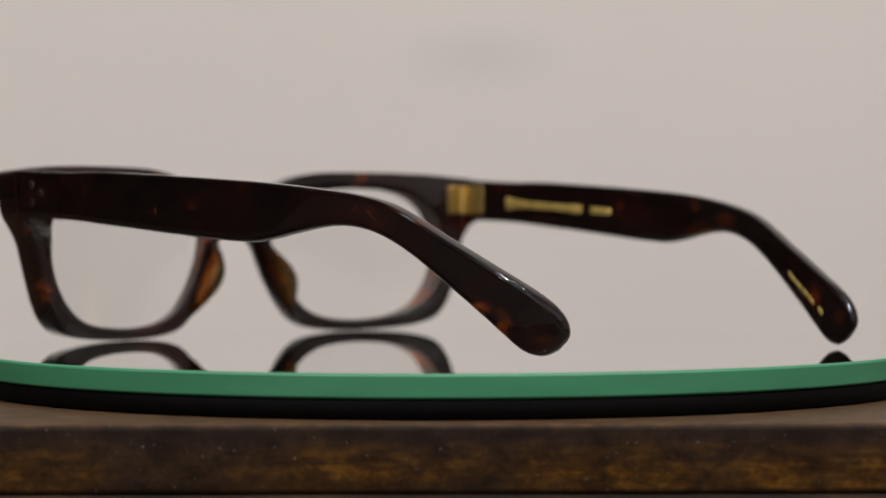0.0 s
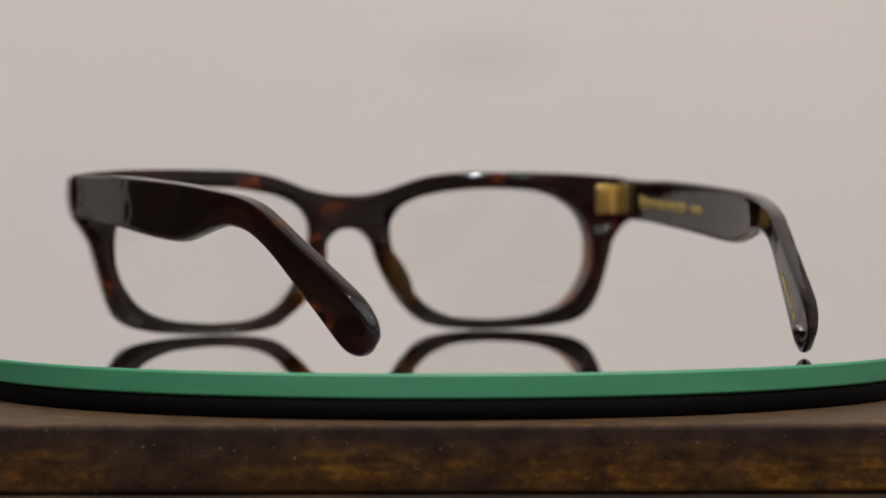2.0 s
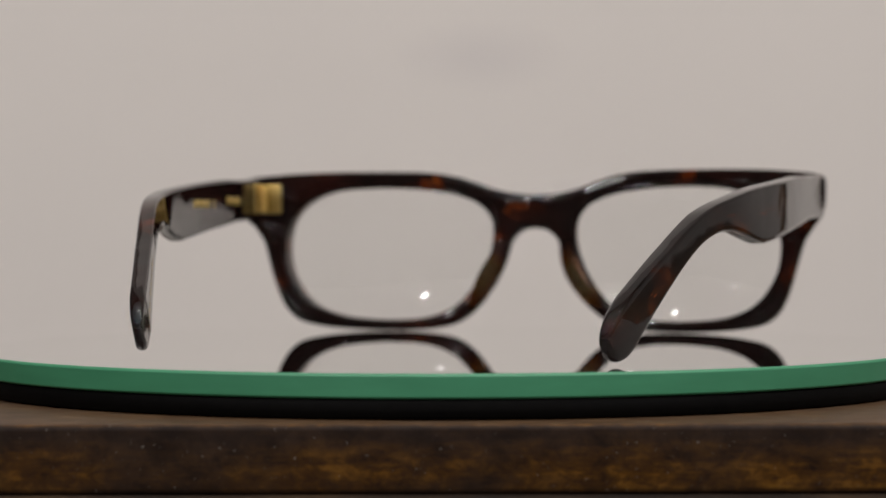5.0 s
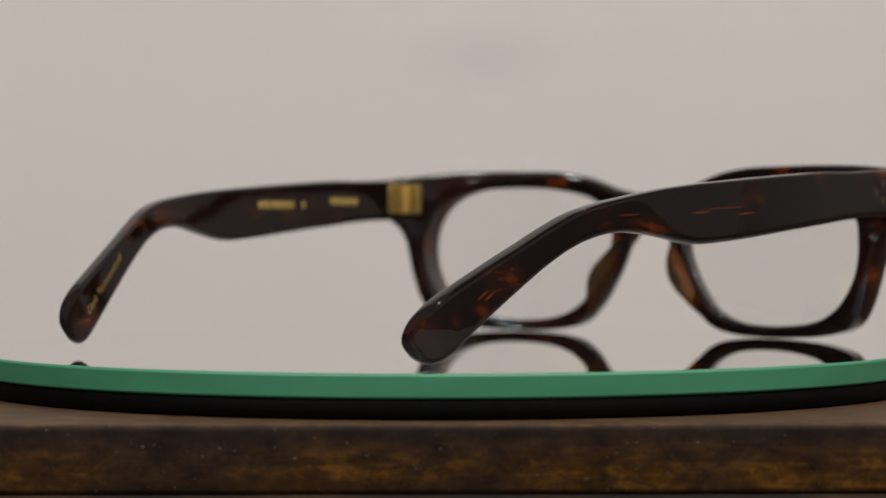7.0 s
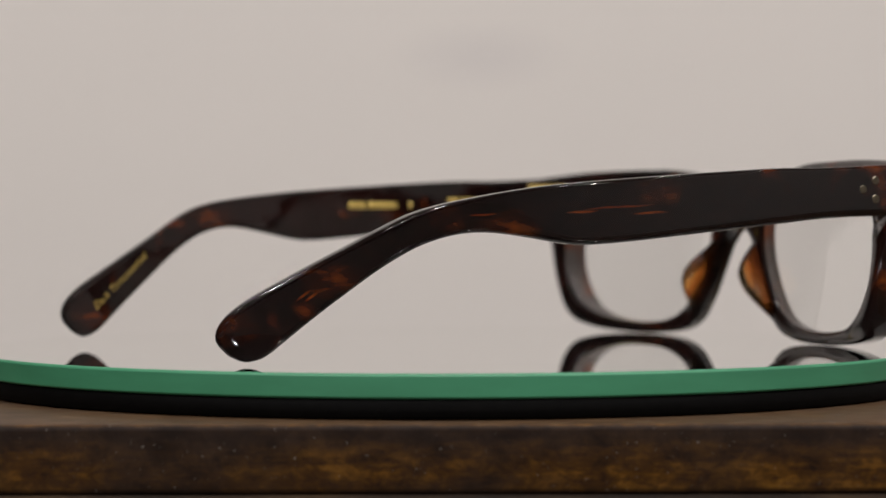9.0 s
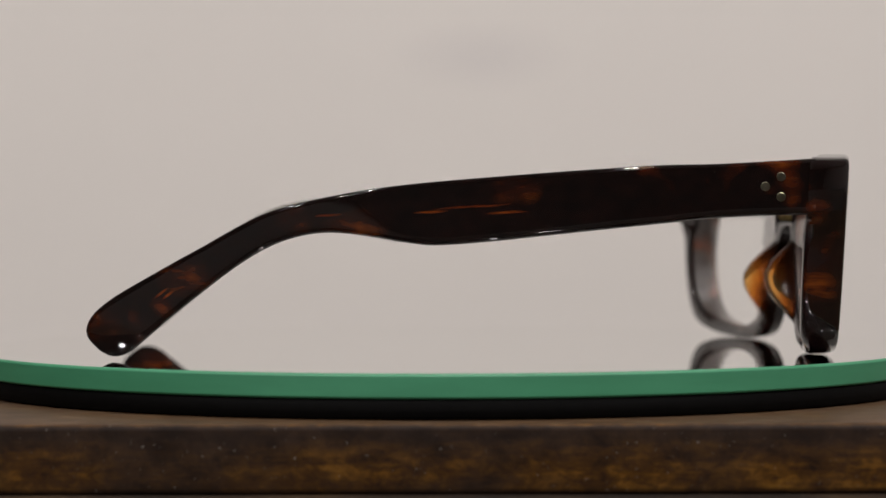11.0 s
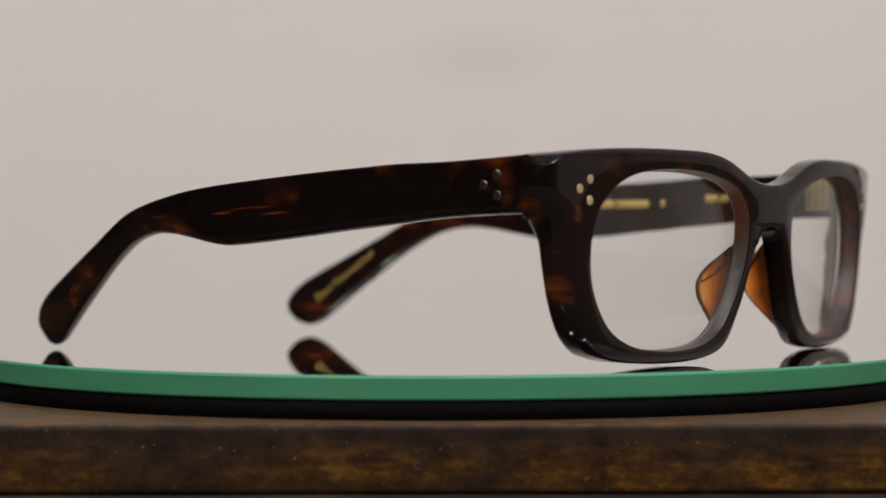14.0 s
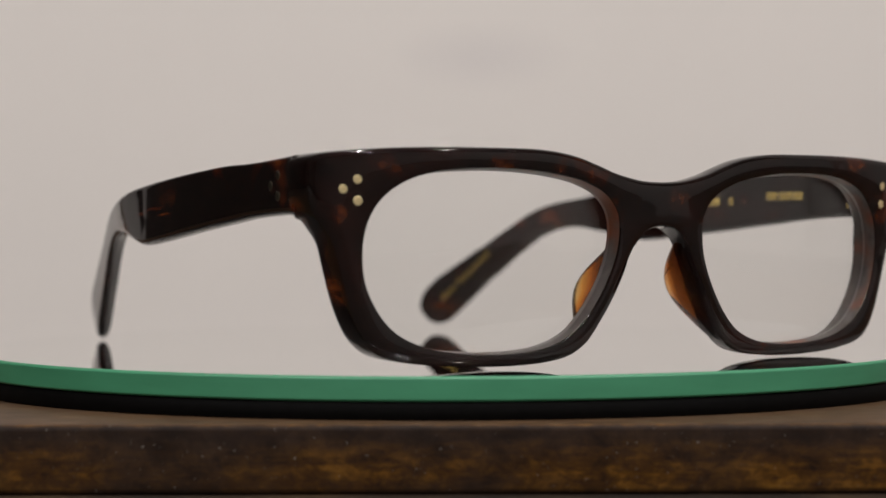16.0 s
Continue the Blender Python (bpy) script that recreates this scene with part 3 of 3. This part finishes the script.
def dust_mesh(side):
    """Specks of dust, and one short hair, on the front of a lens."""
    bm = bmesh.new()

    def spot(x, z):
        y = front_at(35, 19) - 0.126 * (x - 35) + LEAN * (z - 19) - 1.0 - ((x - 35) ** 2 + (z - 19) ** 2) / (2 * LENS_RADIUS)
        return Vector((side * x, y + 0.03, z)) * MM

    pick = random.Random(5 + side)
    for _ in range(16):
        a = pick.uniform(0, 2 * math.pi)
        reach = pick.uniform(0.35, 0.98)
        grain = bmesh.ops.create_icosphere(bm, subdivisions=1, radius=pick.uniform(0.05, 0.11) * MM)["verts"]
        bmesh.ops.translate(bm, verts=grain, vec=spot(35 + 21.5 * reach * math.cos(a), 19 + 14 * reach * math.sin(a)))
    if side > 0:
        hair = [spot(24.0 - 1.6 * t, 22.4 + 1.9 * t + 0.5 * t * t) for t in (0.0, 0.33, 0.66, 1.0)]
        up = Vector((0.05, 0, -0.04)) * MM
        for a, b in zip(hair, hair[1:]):
            lift = Vector((0, 0.04, 0)) * MM
            ring = [[bm.verts.new(p + q) for q in (up, lift, -up)] for p in (a, b)]
            for k in range(3):
                bm.faces.new((ring[0][k], ring[0][(k + 1) % 3], ring[1][(k + 1) % 3], ring[1][k]))
    return bm


def nose_pad_mesh(side):
    """A moulded pad: the nasal rim drawn out backwards into a rounded ridge."""
    path = spline([(7.4, 23.0), (8.0, 21.2), (8.95, 18.4), (10.8, 14.6), (13.1, 10.4), (15.2, 7.3), (17.5, 4.9)], 40)
    bm = bmesh.new()
    rows = []
    for i, p in enumerate(path):
        s = i / 39
        along = path[min(i + 1, 39)] - path[max(i - 1, 0)]
        across = Vector((-along.y, along.x)).normalized()
        if across.x < 0:
            across = -across
        swell = math.sin(math.pi * s ** 0.85) ** 1.6
        front = front_at(p.x, p.y) - 1.6
        back = front_at(p.x, p.y) - thick(p.x) - 6.3 * swell + 0.3
        half = 1.75 + 0.35 * swell
        row = []
        for u, v in ((-1.0, 0.0), (-1.03, 0.25), (-1.03, 0.5), (-1.0, 0.72), (-0.85, 0.88), (-0.5, 0.98), (0.0, 1.0), (0.42, 0.97),
                     (0.66, 0.88), (0.72, 0.74), (0.70, 0.55), (0.62, 0.3), (0.5, 0.0)):
            slim = 0.4 * swell * v * v if u > 0 else -0.35 * swell * v * (1 - v) * 4
            q = p + across * half * u * (1 - slim)
            row.append(bm.verts.new((side * (q.x + (0.8 if u > 0 else 0.35) * swell * v * v) * MM, (front + (back - front) * v) * MM, q.y * MM)))
        rows.append(row)
    m = len(rows[0])
    for a, b in zip(rows, rows[1:]):
        for k in range(m):
            bm.faces.new((a[k], a[(k + 1) % m], b[(k + 1) % m], b[k]))
    bm.faces.new(rows[0])
    bm.faces.new(rows[-1])
    return bm


def knuckle(x, y, z0, z1, r):
    bm = turned([(0, z1), (r * 0.8, z1), (r, z1 - 0.1), (r, z0 + 0.1), (r * 0.8, z0), (0, z0)], 20)
    for v in bm.verts:
        v.co = Vector(((v.co.x + x) * MM, (v.co.y + y) * MM, v.co.z * MM))
    return bm


def scaled_box(side, x0, x1, y0, y1, z0, z1, bevel):
    xs = sorted((side * x0, side * x1))
    return box(xs[0] * MM, xs[1] * MM, y0 * MM, y1 * MM, z0 * MM, z1 * MM, bevel * MM)


def hinge(side, temple, front):
    back = front_at(64.5, 32.5) - thick(64.5)
    leaf = part("hinge_leaf", scaled_box(side, 61.6, 65.2, back - 0.9, back + 0.4, 28.9, 36.0, 0.35), GOLD, front, "gold riveted hinge leaf")
    for k in range(5):
        for c in (62.4, 63.6, 64.7):
            part("hinge_stud", disc_on((side * c * MM, (back - 1.0) * MM, (30.0 + 1.22 * k) * MM), (0, -1, 0), 0.33 * MM, 0.3 * MM), BRONZE, leaf)
    for k in range(7):
        part("hinge_knuckle", knuckle(side * 65.9, back - 0.9, 28.9 + k * 1.02, 29.75 + k * 1.02, 0.75), GOLD, front)
    x = in_x(5, side)
    leaf = part("hinge_leaf", scaled_box(side, x - 0.7, x + 0.3, 1.6, back - 1.3, 28.9, 36.0, 0.3), GOLD, temple, "gold riveted hinge leaf")
    for k in range(5):
        for y in (2.6, 4.2, 5.8):
            part("hinge_stud", disc_on((side * (x - 0.8) * MM, y * MM, (30.0 + 1.22 * k) * MM), (-side, 0, 0), 0.33 * MM, 0.3 * MM), BRONZE, leaf)


def eyeglasses():
    root = tagged(new("eyeglasses"), "dark tortoiseshell acetate eyeglasses with clear lenses on a mirror", "eyeglasses")
    front = part("front_frame", front_mesh(), [TORTOISE, CUT], root, "dark tortoiseshell front with rounded rectangular rims")
    for f in front.data.polygons:
        f.use_smooth = True
    for side in (1, -1):
        lens = part("lens", lens_mesh(side), LENS, root, "clear demonstration lens", flip=lens_outward)
        lens.visible_shadow = False
        part("dust", dust_mesh(side), DUST, lens, "pale specks of dust")
        part("nose_pad", nose_pad_mesh(side), AMBER, front, "moulded amber acetate nose pad")
        temple = part("temple", temple_mesh(side), TORTOISE, root, "thick tortoiseshell temple arm with curved tip")
        for y, z in ((0.0, 32.4), (2.9, 34.2), (2.9, 30.5)):
            part("rivet", disc_on((side * (out_x(y, side) + 0.16) * MM, y * MM, z * MM), (side, -0.04, 0), 0.85 * MM, 0.5 * MM), SIDE_RIVET, temple, smooth=False)
        for x, z in ((65.0, 31.6), (62.5, 33.3), (62.3, 29.6)):
            part("rivet", disc_on((side * x * MM, (front_at(x, z) + 0.16) * MM, z * MM), (side * 2 * FACE_CURVE * x, 1, -LEAN), 0.85 * MM, 0.5 * MM), RIVET, front, smooth=False)
        hinge(side, temple, front)
        if side < 0:
            for y0, y1 in ((-49.4, -44.5), (-44.0, -35.7), (-32.6, -31.6)):
                part("print_mark", inner_strip(side, y0, y1, 29.2 + 0.02 * (y0 + 49), 30.9 + 0.02 * (y0 + 49), 0.02), INK, temple)
            for y0, y1 in ((-21.5, -18.3), (-17.8, -14.2), (-13.8, -11.0)):
                part("print_mark", inner_strip(side, y0, y1, 30.6, 32.3, 0.02), INK, temple)
            lettering("Dark Tortoiseshell", 2.3, side, -117.6, 6.3, 0.86, temple, "gold foil lettering")
        else:
            for y0, y1, h in ((-9.2, -6.4, 2.0), (-11.6, -9.7, 1.4), (-15.2, -12.0, 1.2), (-22.0, -15.7, 1.1), (-28.0, -22.5, 1.1), (-32.6, -28.5, 1.4), (-42.5, -35.6, 1.1)):
                part("print_mark", inner_strip(side, y0, y1, 31.6 - h * 0.8 + 0.07 * (y0 + 6), 31.6 + h * 0.7 + 0.07 * (y0 + 6), 0.07), INK, temple)
            for y0, y1 in ((-107.4, -105.2), (-109.7, -107.7), (-111.6, -110.1), (-113.6, -112.0), (-116.6, -115.2)):
                part("print_mark", inner_strip(side, y0, y1, 13.4 + 0.72 * (y0 + 107), 14.5 + 0.72 * (y0 + 107), 0.72), INK, temple)
        if side < 0:
            temple.matrix_local = Matrix.Translation((0, 0.0113, 0.032)) @ pose(0, 0, 0, -0.5) @ Matrix.Translation((0, -0.0105, -0.032))
    return root


disc = turntable()
glasses = eyeglasses()

RATE, START = -11.97, 45.53
OFFSET = (-0.035585, 0.040331)


def motions():
    rows_disc, rows_glasses = [], []
    for k in range(33):
        t = k * 0.5
        turn = RATE * t
        c, s = math.cos(radians(turn)), math.sin(radians(turn))
        x, y = OFFSET[0] * c - OFFSET[1] * s, OFFSET[0] * s + OFFSET[1] * c
        # the platter runs a little out of true and dips towards the end
        dip = interp([(0, 0.0), (11.3, 0.0), (12.5, 0.06), (13.5, 0.15), (14.5, 0.22), (16, 0.26)], t)
        rows_disc.append((t, pose(0, 0, DISC_TOP, dip) @ pose(0, 0, 0, 0, 0, turn)))
        rows_glasses.append((t, pose(x, y, DISC_TOP, 0, 0, START + turn)))
    walk(disc, rows_disc)
    walk(glasses, rows_glasses)


motions()
